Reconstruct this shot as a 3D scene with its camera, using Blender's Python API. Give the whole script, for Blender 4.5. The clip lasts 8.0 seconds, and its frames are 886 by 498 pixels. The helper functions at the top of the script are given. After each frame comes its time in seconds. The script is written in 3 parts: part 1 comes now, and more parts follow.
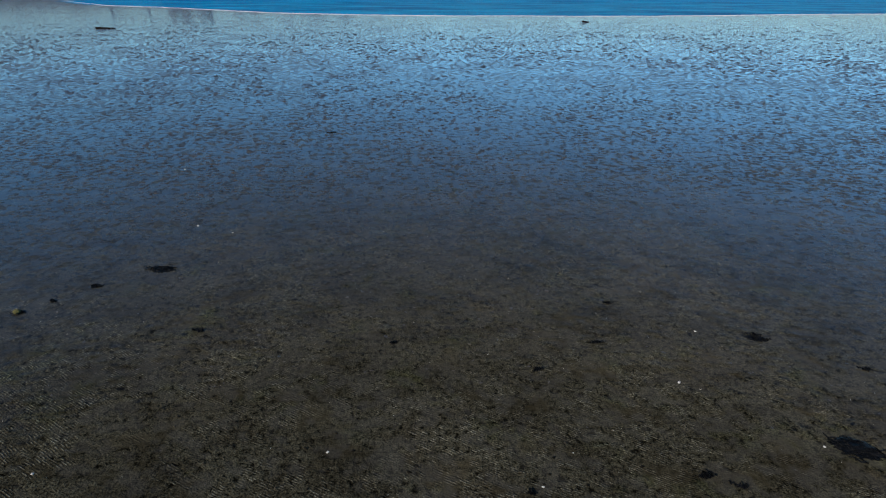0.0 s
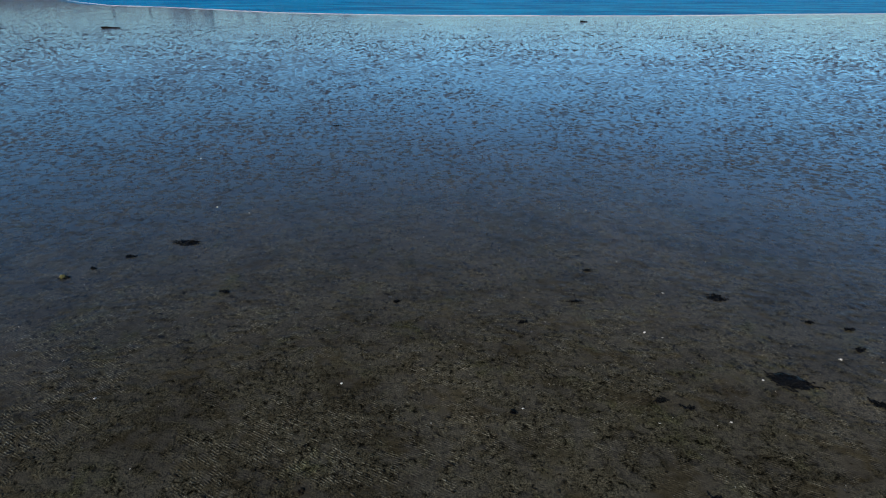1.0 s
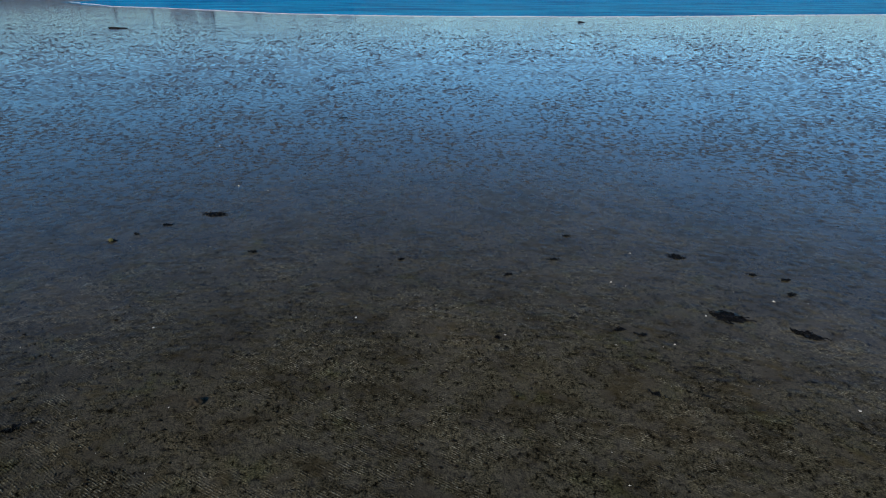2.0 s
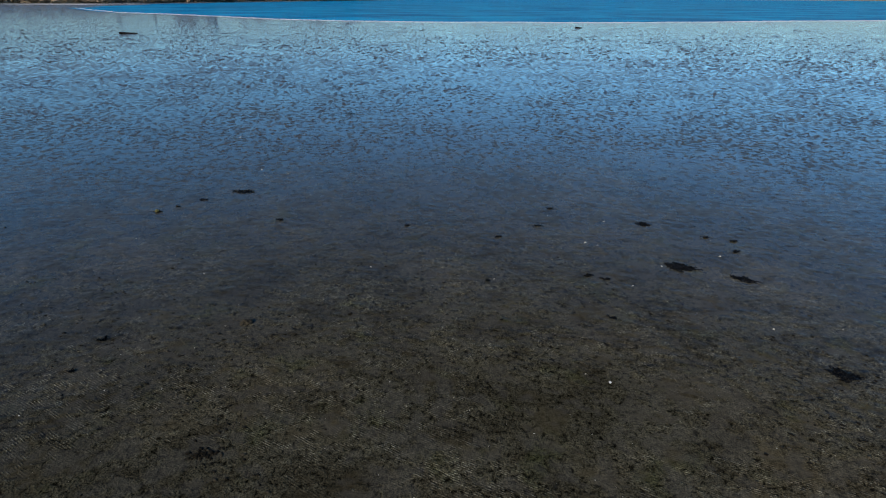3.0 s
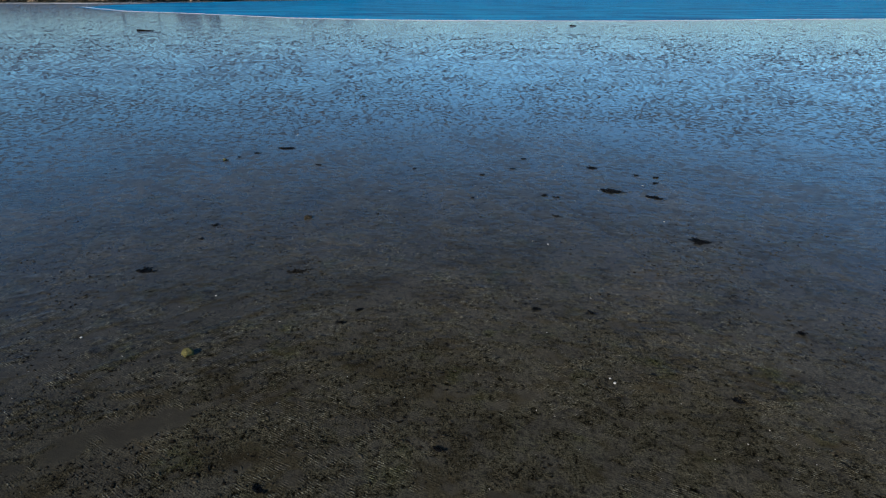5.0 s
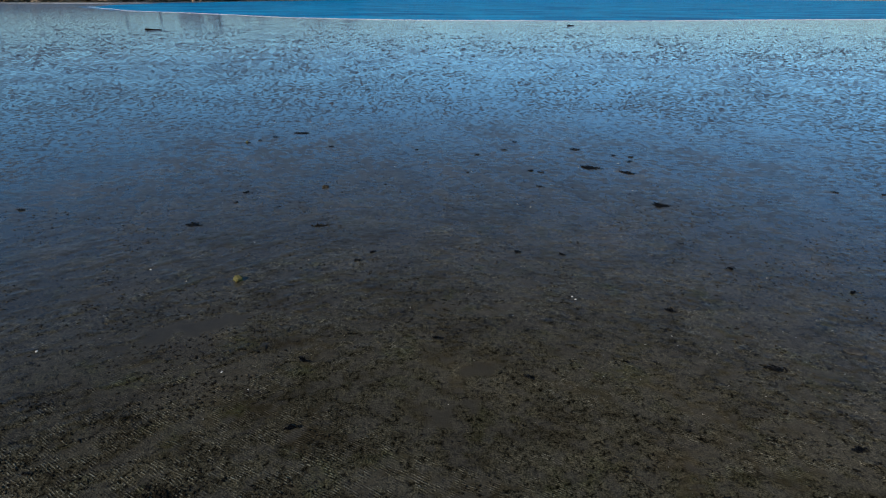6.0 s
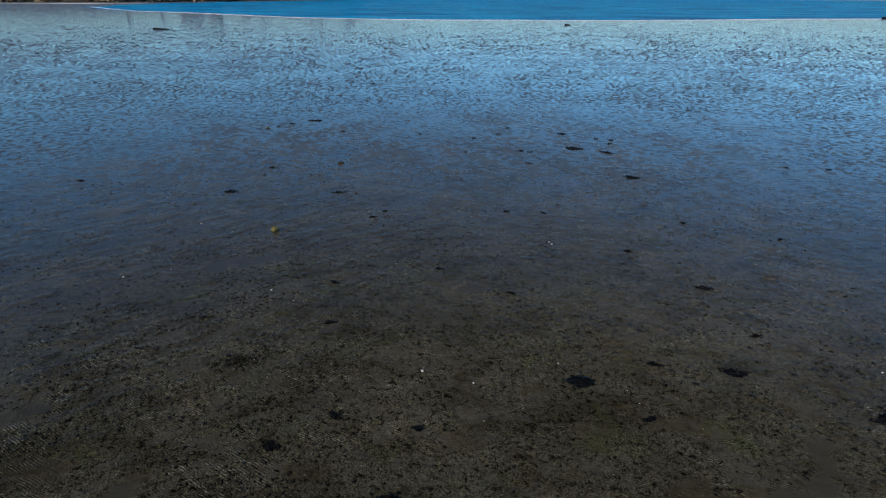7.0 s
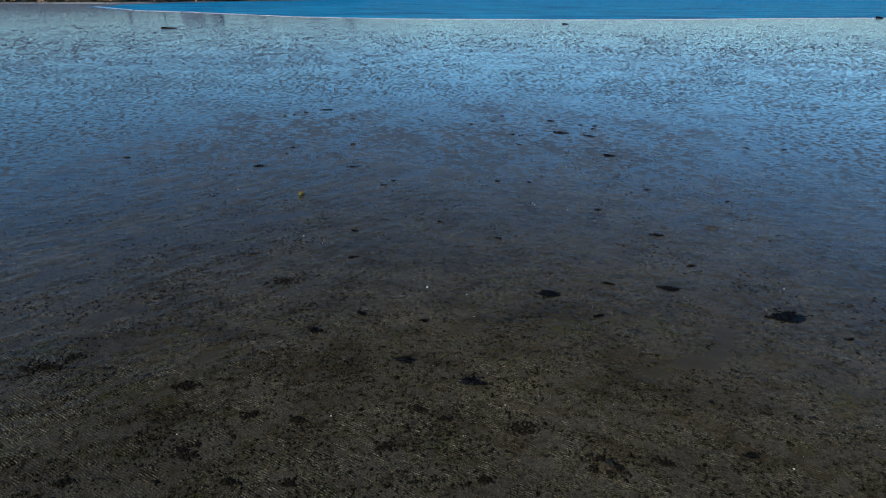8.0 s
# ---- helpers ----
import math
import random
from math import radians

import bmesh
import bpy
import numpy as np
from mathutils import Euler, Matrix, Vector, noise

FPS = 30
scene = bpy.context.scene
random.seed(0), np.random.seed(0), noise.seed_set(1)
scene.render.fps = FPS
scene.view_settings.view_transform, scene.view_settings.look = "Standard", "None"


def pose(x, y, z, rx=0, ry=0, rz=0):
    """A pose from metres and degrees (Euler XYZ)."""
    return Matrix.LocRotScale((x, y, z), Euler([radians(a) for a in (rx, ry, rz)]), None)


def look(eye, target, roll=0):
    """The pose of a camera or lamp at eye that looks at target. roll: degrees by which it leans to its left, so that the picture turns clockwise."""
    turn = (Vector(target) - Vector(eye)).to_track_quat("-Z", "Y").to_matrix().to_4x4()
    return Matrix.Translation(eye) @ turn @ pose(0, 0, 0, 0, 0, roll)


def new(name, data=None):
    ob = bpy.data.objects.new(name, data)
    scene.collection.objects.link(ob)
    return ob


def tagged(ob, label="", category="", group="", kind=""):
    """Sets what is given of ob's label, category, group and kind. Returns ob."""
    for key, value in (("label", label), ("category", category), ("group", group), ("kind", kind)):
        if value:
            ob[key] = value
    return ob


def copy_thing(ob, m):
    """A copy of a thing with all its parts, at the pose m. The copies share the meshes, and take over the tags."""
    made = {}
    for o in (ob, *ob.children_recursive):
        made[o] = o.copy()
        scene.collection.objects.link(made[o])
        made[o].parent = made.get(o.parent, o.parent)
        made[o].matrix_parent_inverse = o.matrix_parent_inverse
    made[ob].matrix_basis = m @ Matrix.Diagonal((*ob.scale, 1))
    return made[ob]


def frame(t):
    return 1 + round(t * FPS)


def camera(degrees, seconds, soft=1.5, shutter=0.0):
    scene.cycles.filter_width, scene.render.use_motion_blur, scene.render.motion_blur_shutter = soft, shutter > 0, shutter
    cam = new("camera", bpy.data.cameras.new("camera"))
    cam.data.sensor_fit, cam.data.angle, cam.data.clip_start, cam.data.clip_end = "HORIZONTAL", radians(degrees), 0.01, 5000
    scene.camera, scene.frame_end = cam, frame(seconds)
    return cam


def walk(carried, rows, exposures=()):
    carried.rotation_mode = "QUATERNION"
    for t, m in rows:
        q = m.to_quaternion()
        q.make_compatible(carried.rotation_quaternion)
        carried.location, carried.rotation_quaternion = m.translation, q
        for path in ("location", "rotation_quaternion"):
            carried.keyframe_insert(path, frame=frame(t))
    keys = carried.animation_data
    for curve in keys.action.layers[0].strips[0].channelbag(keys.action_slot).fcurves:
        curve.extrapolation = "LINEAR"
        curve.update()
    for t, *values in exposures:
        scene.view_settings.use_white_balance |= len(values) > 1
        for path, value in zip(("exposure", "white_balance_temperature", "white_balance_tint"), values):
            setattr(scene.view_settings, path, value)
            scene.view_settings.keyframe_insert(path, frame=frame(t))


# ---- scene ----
# a low flight backwards over a tidal mudflat, five metres up
cam = camera(78.0, 8.0, soft=1.3)
PATH = [
    (0, look((0.000, -0.000, 4.930), (0.019, 9.034, 0.642), 0.44)),
    (0.5, look((0.022, -0.578, 4.952), (0.039, 8.454, 0.661), 0.44)),
    (1, look((0.059, -1.281, 4.966), (0.071, 7.752, 0.675), 0.43)),
    (1.5, look((0.105, -2.112, 4.983), (0.118, 6.918, 0.686), 0.43)),
    (1.7, look((0.109, -2.463, 4.983), (0.122, 6.567, 0.686), 0.43)),
    (2.8, look((0.128, -4.679, 4.977), (0.126, 4.407, 0.801), 0.45)),
    (3, look((0.130, -5.117, 4.981), (0.130, 3.964, 0.793), 0.44)),
    (3.5, look((0.155, -6.290, 4.993), (0.154, 2.790, 0.804), 0.44)),
    (4, look((0.171, -7.493, 5.008), (0.168, 1.584, 0.812), 0.42)),
    (4.5, look((0.179, -8.723, 5.014), (0.178, 0.353, 0.816), 0.40)),
    (4.7, look((0.183, -9.216, 5.018), (0.182, -0.142, 0.817), 0.41)),
    (5.8, look((0.251, -11.837, 5.008), (0.239, -2.762, 0.808), 0.47)),
    (6, look((0.252, -12.324, 5.010), (0.243, -3.247, 0.814), 0.49)),
    (6.5, look((0.253, -13.558, 5.011), (0.247, -4.480, 0.817), 0.48)),
    (7, look((0.245, -14.809, 5.020), (0.236, -5.732, 0.824), 0.46)),
    (7.5, look((0.246, -16.097, 5.033), (0.237, -7.022, 0.832), 0.44)),
    (8, look((0.259, -17.388, 5.040), (0.244, -8.313, 0.839), 0.44)),
]
walk(cam, PATH)

# ---- light ----
SUN_EL, SUN_AZ = 31.0, 219.0   # degrees; azimuth clockwise from +y
world = bpy.data.worlds.new("sky")
scene.world = world
world.use_nodes = True
wn = world.node_tree.nodes
sky = wn.new("ShaderNodeTexSky")
sky.sky_type, sky.sun_disc = "NISHITA", False
sky.sun_elevation, sky.sun_rotation = radians(SUN_EL), radians(SUN_AZ)
sky.air_density, sky.dust_density, sky.ozone_density = 0.95, 0.3, 5.0
clear = wn.new("ShaderNodeHueSaturation")   # a deep, clear winter blue
clear.inputs["Saturation"].default_value = 1.11
wn["Background"].inputs["Strength"].default_value = 0.125
cool = wn.new("ShaderNodeMix")
cool.data_type, cool.blend_type = "RGBA", "MULTIPLY"
cool.inputs[0].default_value, cool.inputs[7].default_value = 1.0, (0.80, 1.0, 1.07, 1)
world.node_tree.links.new(sky.outputs[0], cool.inputs[6])
world.node_tree.links.new(cool.outputs[2], clear.inputs["Color"])
world.node_tree.links.new(clear.outputs[0], wn["Background"].inputs["Color"])
sun = new("sun", bpy.data.lights.new("sun", "SUN"))
sun.data.energy, sun.data.angle, sun.data.color = 4.4, radians(0.53), (1.0, 0.88, 0.72)
sx = math.sin(radians(SUN_AZ)) * math.cos(radians(SUN_EL))
sy = math.cos(radians(SUN_AZ)) * math.cos(radians(SUN_EL))
sun.matrix_world = look((sx * 50, sy * 50, math.sin(radians(SUN_EL)) * 50), (0, 0, 0))
scene.view_settings.exposure = 0.4


# ---- materials ----
def material(name):
    m = bpy.data.materials.new(name)
    m.use_nodes = True
    nt = m.node_tree
    return m, nt, nt.nodes["Principled BSDF"]


def node(nt, kind, **sets):
    n = nt.nodes.new(kind)
    for key, value in sets.items():
        n.inputs[key.replace("_", " ")].default_value = value
    return n


def place(nt, scale=(1, 1, 1), turn=0.0):
    """World position, turned and scaled, as texture coordinates."""
    g = nt.nodes.new("ShaderNodeNewGeometry")
    mp = nt.nodes.new("ShaderNodeMapping")
    mp.inputs["Scale"].default_value = scale
    mp.inputs["Rotation"].default_value = (0, 0, turn)
    nt.links.new(g.outputs["Position"], mp.inputs["Vector"])
    return mp.outputs[0]


def noise_tex(nt, vec, scale, detail=4.0, rough=0.55, distort=0.0):
    n = node(nt, "ShaderNodeTexNoise", Scale=scale, Detail=detail, Roughness=rough, Distortion=distort)
    nt.links.new(vec, n.inputs["Vector"])
    return n.outputs["Fac"]


def ramp(nt, fac, stops, soft=False):
    r = nt.nodes.new("ShaderNodeValToRGB")
    if soft:
        r.color_ramp.interpolation = "EASE"
    while len(r.color_ramp.elements) < len(stops):
        r.color_ramp.elements.new(0.5)
    for e, (at, c) in zip(r.color_ramp.elements, stops):
        e.position = at
        e.color = (*c, 1) if isinstance(c, tuple) else (c, c, c, 1)
    nt.links.new(fac, r.inputs[0])
    return r.outputs[0]


def mix(nt, fac, a, b, blend="MIX"):
    m = nt.nodes.new("ShaderNodeMix")
    m.data_type, m.blend_type = "RGBA", blend
    for k, value in ((0, fac), (6, a), (7, b)):
        socket = m.inputs[k]
        if isinstance(value, (int, float)):
            socket.default_value = value if k == 0 else (value, value, value, 1)
        elif isinstance(value, tuple):
            socket.default_value = (*value, 1)
        else:
            nt.links.new(value, socket)
    return m.outputs[2]


def maths(nt, op, a, b=0.0, c=0.0):
    m = nt.nodes.new("ShaderNodeMath")
    m.operation = op
    for socket, value in zip(m.inputs, (a, b, c)):
        if isinstance(value, (int, float)):
            socket.default_value = value
        else:
            nt.links.new(value, socket)
    return m.outputs[0]


def bump(nt, height, strength, distance, normal=None):
    b = node(nt, "ShaderNodeBump", Strength=strength, Distance=distance)
    nt.links.new(height, b.inputs["Height"])
    if normal is not None:
        nt.links.new(normal, b.inputs["Normal"])
    return b.outputs[0]


def tilted(nt, vec, scale, slope, share=None, detail=3.0, normal=None):
    """A normal tipped about at random by small waves or lumps of that slope."""
    n = node(nt, "ShaderNodeTexNoise", Scale=scale, Detail=detail, Roughness=0.6)
    nt.links.new(vec, n.inputs["Vector"])
    off = nt.nodes.new("ShaderNodeVectorMath")
    off.operation = "MULTIPLY_ADD"
    nt.links.new(n.outputs["Color"], off.inputs[0])
    off.inputs[1].default_value, off.inputs[2].default_value = (slope, slope, 0), (-slope / 2, -slope / 2, 0)
    size = nt.nodes.new("ShaderNodeVectorMath")
    size.operation = "SCALE"
    nt.links.new(off.outputs[0], size.inputs[0])
    size.inputs["Scale"].default_value = 1.0
    if share is not None:
        nt.links.new(share, size.inputs["Scale"])
    add = nt.nodes.new("ShaderNodeVectorMath")
    add.operation = "ADD"
    if normal is None:
        normal = nt.nodes.new("ShaderNodeNewGeometry").outputs["Normal"]
    nt.links.new(normal, add.inputs[0])
    nt.links.new(size.outputs[0], add.inputs[1])
    unit = nt.nodes.new("ShaderNodeVectorMath")
    unit.operation = "NORMALIZE"
    nt.links.new(add.outputs[0], unit.inputs[0])
    return unit.outputs[0]


def film_gloss(nt, p, rough, normal, amount, under=None, most=0.7):
    """Lays a gloss over the principled surface p, by the angle of the light that a wet skin throws back."""
    f = node(nt, "ShaderNodeFresnel", IOR=1.33)
    g = node(nt, "ShaderNodeBsdfGlossy")
    for socket, value in ((g.inputs["Roughness"], rough), (g.inputs["Normal"], normal), (f.inputs["Normal"], normal), (p.inputs["Normal"], under or normal)):
        nt.links.new(value, socket)
    p.inputs["Specular IOR Level"].default_value = 0.0
    share = maths(nt, "MULTIPLY", maths(nt, "MAXIMUM", maths(nt, "SUBTRACT", f.outputs[0], 0.04), 0.0), amount)
    share = maths(nt, "MINIMUM", share, most)
    m = nt.nodes.new("ShaderNodeMixShader")
    nt.links.new(share, m.inputs[0])
    nt.links.new(p.outputs[0], m.inputs[1])
    nt.links.new(g.outputs[0], m.inputs[2])
    nt.links.new(m.outputs[0], nt.nodes["Material Output"].inputs["Surface"])


def mud_material():
    """Wet tidal mud: flat films of standing water between raised, rippled, grainy mud."""
    m, nt, p = material("wet_mud")
    pos = place(nt)
    lean = place(nt, (0.62, 1.0, 1.0), radians(-20))

    def kept(name):
        at = nt.nodes.new("ShaderNodeAttribute")
        at.attribute_name = name
        return at.outputs["Fac"]

    near, moist = kept("near"), kept("moist")
    # raised mud (1) or film of water (0); close by it follows the relief of the sheet
    runnel = noise_tex(nt, place(nt, (1.0, 0.7, 1.0), radians(-6)), 3.6, 2.0, 0.7)
    fleck = noise_tex(nt, place(nt, (0.6, 1.0, 1.0), radians(-12)), 6.5, 4.0, 0.7)
    swell = noise_tex(nt, place(nt, (0.46, 0.60, 1.0), radians(-3)), 5.4, 3.0, 0.7)
    bed = noise_tex(nt, place(nt, (0.7, 1.0, 1.0), radians(-12)), 0.32, 3.0, 0.6)
    patchy = maths(nt, "MULTIPLY_ADD", bed, 0.12, -0.07)
    across = nt.nodes.new("ShaderNodeSeparateXYZ")   # thicker with lumps away from the middle
    nt.links.new(pos, across.inputs[0])
    patchy = maths(nt, "ADD", patchy, maths(nt, "MINIMUM", maths(nt, "MULTIPLY", maths(nt, "ABSOLUTE", across.outputs["X"]), 0.0013), maths(nt, "MULTIPLY_ADD", kept("outer"), -0.012, 0.022)))
    close = maths(nt, "ADD", maths(nt, "MULTIPLY_ADD", runnel, 0.4, patchy), maths(nt, "MULTIPLY", fleck, 0.6))
    distant = maths(nt, "ADD", maths(nt, "MULTIPLY_ADD", swell, 0.8, patchy), maths(nt, "MULTIPLY", fleck, 0.2))
    raised = mix(nt, kept("outer"), ramp(nt, close, ((0.480, 0.0), (0.555, 1.0))), ramp(nt, distant, ((0.468, 0.0), (0.496, 1.0))))
    wet = mix(nt, near, raised, kept("raised"))
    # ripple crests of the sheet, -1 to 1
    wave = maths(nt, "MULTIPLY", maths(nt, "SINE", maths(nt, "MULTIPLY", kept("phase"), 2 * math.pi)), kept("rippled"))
    # crests break into short dashes, each row on its own
    spot = nt.nodes.new("ShaderNodeSeparateXYZ")
    nt.links.new(pos, spot.inputs[0])
    dash = nt.nodes.new("ShaderNodeCombineXYZ")
    nt.links.new(maths(nt, "MULTIPLY", kept("phase"), 0.75), dash.inputs[0])
    nt.links.new(maths(nt, "ADD", maths(nt, "MULTIPLY", spot.outputs["X"], 12.0), maths(nt, "MULTIPLY", spot.outputs["Y"], -6.5)), dash.inputs[1])
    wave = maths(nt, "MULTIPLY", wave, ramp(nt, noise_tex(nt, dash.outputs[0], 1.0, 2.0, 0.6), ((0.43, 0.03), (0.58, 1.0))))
    # colour
    tone = noise_tex(nt, pos, 0.35, 4.0, 0.6)
    base = ramp(nt, tone, ((0.3, (0.0305, 0.0280, 0.0182)), (0.5, (0.0385, 0.0358, 0.0238)), (0.7, (0.0510, 0.0452, 0.0290))))
    stain = ramp(nt, noise_tex(nt, place(nt, (0.6, 1.0, 1.0), radians(-20)), 1.7, 5.0, 0.65, 0.6), ((0.40, (0.62, 0.58, 0.55)), (0.56, (1.12, 1.1, 1.08))))
    base = mix(nt, 0.8, base, stain, "MULTIPLY")
    algae = ramp(nt, noise_tex(nt, pos, 1.1, 4.0, 0.6), ((0.56, 0.0), (0.72, 1.0)))
    base = mix(nt, maths(nt, "MULTIPLY", algae, 0.5), base, (0.034, 0.038, 0.014))
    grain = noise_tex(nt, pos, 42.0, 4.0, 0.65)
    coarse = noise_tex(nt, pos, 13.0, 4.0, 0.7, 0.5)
    # crumbly patches between smooth, settled silt
    crumbly = ramp(nt, noise_tex(nt, place(nt, (0.75, 1.0, 1.0), radians(35)), 1.5, 4.0, 0.65, 0.3), ((0.36, 0.0), (0.47, 1.0)))
    crumbly = maths(nt, "MAXIMUM", crumbly, maths(nt, "SUBTRACT", 1.0, near))
    firm = maths(nt, "MULTIPLY_ADD", kept("pool"), -0.8, 1.0)
    crumbly = maths(nt, "MULTIPLY", crumbly, firm)
    base = mix(nt, crumbly, mix(nt, 1.0, base, (0.86, 0.82, 0.78), "MULTIPLY"), base)
    # shade in the bump's hollows and light on its high grains, multiplied into colour
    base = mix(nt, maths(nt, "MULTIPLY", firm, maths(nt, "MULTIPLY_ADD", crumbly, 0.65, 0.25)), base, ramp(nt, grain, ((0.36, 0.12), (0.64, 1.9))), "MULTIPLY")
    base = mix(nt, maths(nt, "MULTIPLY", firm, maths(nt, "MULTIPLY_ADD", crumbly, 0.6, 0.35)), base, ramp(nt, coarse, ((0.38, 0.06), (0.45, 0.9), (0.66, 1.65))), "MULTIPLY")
    silt = mix(nt, wet, mix(nt, 0.55, (0.044, 0.042, 0.036), base), base)
    silt = mix(nt, maths(nt, "MULTIPLY", kept("pool"), 0.55), silt, (0.0215, 0.0215, 0.0190))
    # ripple highlights on the crests and shade in the troughs, painted into the colour
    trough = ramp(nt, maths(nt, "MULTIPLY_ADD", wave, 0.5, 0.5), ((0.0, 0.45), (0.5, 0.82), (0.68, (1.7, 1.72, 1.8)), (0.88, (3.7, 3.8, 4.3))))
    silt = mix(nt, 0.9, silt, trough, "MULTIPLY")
    # dry, grown land above the tide
    height = nt.nodes.new("ShaderNodeSeparateXYZ")
    nt.links.new(pos, height.inputs[0])
    land = ramp(nt, height.outputs["Z"], ((0.25, 0.0), (0.7, 1.0)))
    grown = ramp(nt, noise_tex(nt, pos, 0.05, 5.0, 0.7), ((0.35, (0.085, 0.07, 0.045)), (0.65, (0.17, 0.135, 0.085))))
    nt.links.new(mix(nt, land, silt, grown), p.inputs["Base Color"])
    p.inputs["Roughness"].default_value = 0.9
    p.inputs["Diffuse Roughness"].default_value = 0.3
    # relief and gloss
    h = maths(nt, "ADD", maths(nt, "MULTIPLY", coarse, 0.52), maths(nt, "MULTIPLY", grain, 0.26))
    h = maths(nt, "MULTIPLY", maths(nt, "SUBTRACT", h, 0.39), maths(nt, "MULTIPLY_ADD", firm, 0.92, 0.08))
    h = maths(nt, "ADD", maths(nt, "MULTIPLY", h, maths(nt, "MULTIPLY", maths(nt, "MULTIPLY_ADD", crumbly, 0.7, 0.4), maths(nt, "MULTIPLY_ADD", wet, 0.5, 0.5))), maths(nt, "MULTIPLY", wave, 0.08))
    far_off = maths(nt, "SUBTRACT", 1.0, near)
    normal = tilted(nt, lean, 9.0, 0.4, maths(nt, "MULTIPLY_ADD", wet, maths(nt, "MULTIPLY_ADD", far_off, 0.25, 0.6), maths(nt, "MULTIPLY", far_off, 0.20)))
    rough = mix(nt, wet, 0.05, ramp(nt, grain, ((0.3, 0.34), (0.7, 0.55))))
    tide = maths(nt, "SUBTRACT", 1.0, land)
    film_gloss(nt, p, rough, normal, maths(nt, "MULTIPLY", tide, mix(nt, wet, mix(nt, moist, mix(nt, kept("outer"), 1.50, 1.85), 1.35), mix(nt, moist, mix(nt, kept("outer"), 0.72, 0.85), 1.3))), bump(nt, h, 1.0, 0.085), mix(nt, wet, mix(nt, kept("outer"), 0.84, 0.95), mix(nt, moist, mix(nt, kept("outer"), 0.09, 0.27), 0.17)))
    return m


def water_material():
    """The open channel: wind-ruffled dark water, the sky's reflected blue painted into its colour."""
    m, nt, p = material("channel_water")
    p.inputs["Roughness"].default_value = 0.6
    broad = noise_tex(nt, place(nt, (0.10, 1.0, 1.0)), 0.06, 4.0, 0.6)
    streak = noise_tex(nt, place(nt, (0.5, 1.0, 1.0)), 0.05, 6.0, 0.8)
    # deep and bright streaks of mirrored sky, set as base colour
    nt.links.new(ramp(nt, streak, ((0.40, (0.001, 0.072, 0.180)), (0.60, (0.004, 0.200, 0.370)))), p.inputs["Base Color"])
    strength = ramp(nt, broad, ((0.35, 0.7), (0.65, 1.0)))
    rough = ramp(nt, broad, ((0.35, 0.10), (0.65, 0.20)))
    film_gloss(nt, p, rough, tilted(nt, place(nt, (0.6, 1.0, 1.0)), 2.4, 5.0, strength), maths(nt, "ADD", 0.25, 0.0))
    return m


def plain(name, dark, light, scale, rough, relief=0.0, detail=5.0, stretch=(1, 1, 1), random_tone=0.0, gloss=1.0):
    """A grainy surface between two colours."""
    m, nt, p = material(name)
    c = nt.nodes.new("ShaderNodeTexCoord")
    mp = nt.nodes.new("ShaderNodeMapping")
    mp.inputs["Scale"].default_value = stretch
    nt.links.new(c.outputs["Object"], mp.inputs["Vector"])
    n = noise_tex(nt, mp.outputs[0], scale, detail, 0.6, 0.4)
    col = ramp(nt, n, ((0.3, dark), (0.7, light)))
    col = mix(nt, 0.5, col, ramp(nt, noise_tex(nt, mp.outputs[0], scale * 6, 3.0), ((0.3, 0.6), (0.7, 1.3))), "MULTIPLY")
    if random_tone:
        g = nt.nodes.new("ShaderNodeNewGeometry")
        col = mix(nt, random_tone, col, ramp(nt, g.outputs["Random Per Island"], ((0.0, 0.45), (1.0, 1.5))), "MULTIPLY")
    nt.links.new(col, p.inputs["Base Color"])
    p.inputs["Specular IOR Level"].default_value = 0.5 if rough < 0.5 else 0.02
    nt.links.new(ramp(nt, n, ((0.3, max(rough - 0.12, 0.02)), (0.7, min(rough + 0.12, 1.0)))), p.inputs["Roughness"])
    if relief:
        nt.links.new(bump(nt, n, 0.8, relief), p.inputs["Normal"])
    p.inputs["Specular IOR Level"].default_value *= gloss
    return m


MUD = mud_material()
WATER = water_material()
WEED = plain("dark_bladderwrack", (0.0004, 0.0006, 0.0010), (0.0024, 0.0031, 0.0044), 26, 0.40, 0.06, stretch=(0.16, 1.6, 1), gloss=0.18)
SCRAP = plain("weed_scraps", (0.002, 0.0018, 0.0013), (0.011, 0.009, 0.006), 14, 0.6, 0.004, random_tone=0.6)
CAST = plain("mud_casts", (0.016, 0.0135, 0.0095), (0.046, 0.039, 0.027), 24, 0.55, 0.006, random_tone=0.7)
LUMP = plain("mud_lump", (0.018, 0.0148, 0.0105), (0.052, 0.042, 0.030), 6, 0.45, 0.03, random_tone=0.7, gloss=0.6)
CRUMB = plain("mud_crumbs", (0.018, 0.017, 0.012), (0.050, 0.047, 0.035), 24, 0.65, 0.006, random_tone=0.7)
SHELL = plain("bleached_shell", (0.30, 0.27, 0.22), (0.50, 0.48, 0.43), 40, 0.45, 0.002)
STONE = plain("algae_stone", (0.026, 0.025, 0.010), (0.14, 0.125, 0.05), 22, 0.7, 0.02)
PALE_STONE = plain("pale_stone", (0.016, 0.0155, 0.014), (0.052, 0.050, 0.046), 9, 0.6, 0.01)
WOOD = plain("wet_driftwood", (0.004, 0.0035, 0.003), (0.015, 0.012, 0.010), 3, 0.7, 0.03, stretch=(1, 8, 8))
FOAM = plain("shore_foam", (0.6, 0.62, 0.62), (0.85, 0.86, 0.86), 2, 0.7, 0.02)
SAND = plain("drained_sand", (0.42, 0.40, 0.37), (0.62, 0.60, 0.56), 2, 0.8, 0.02)
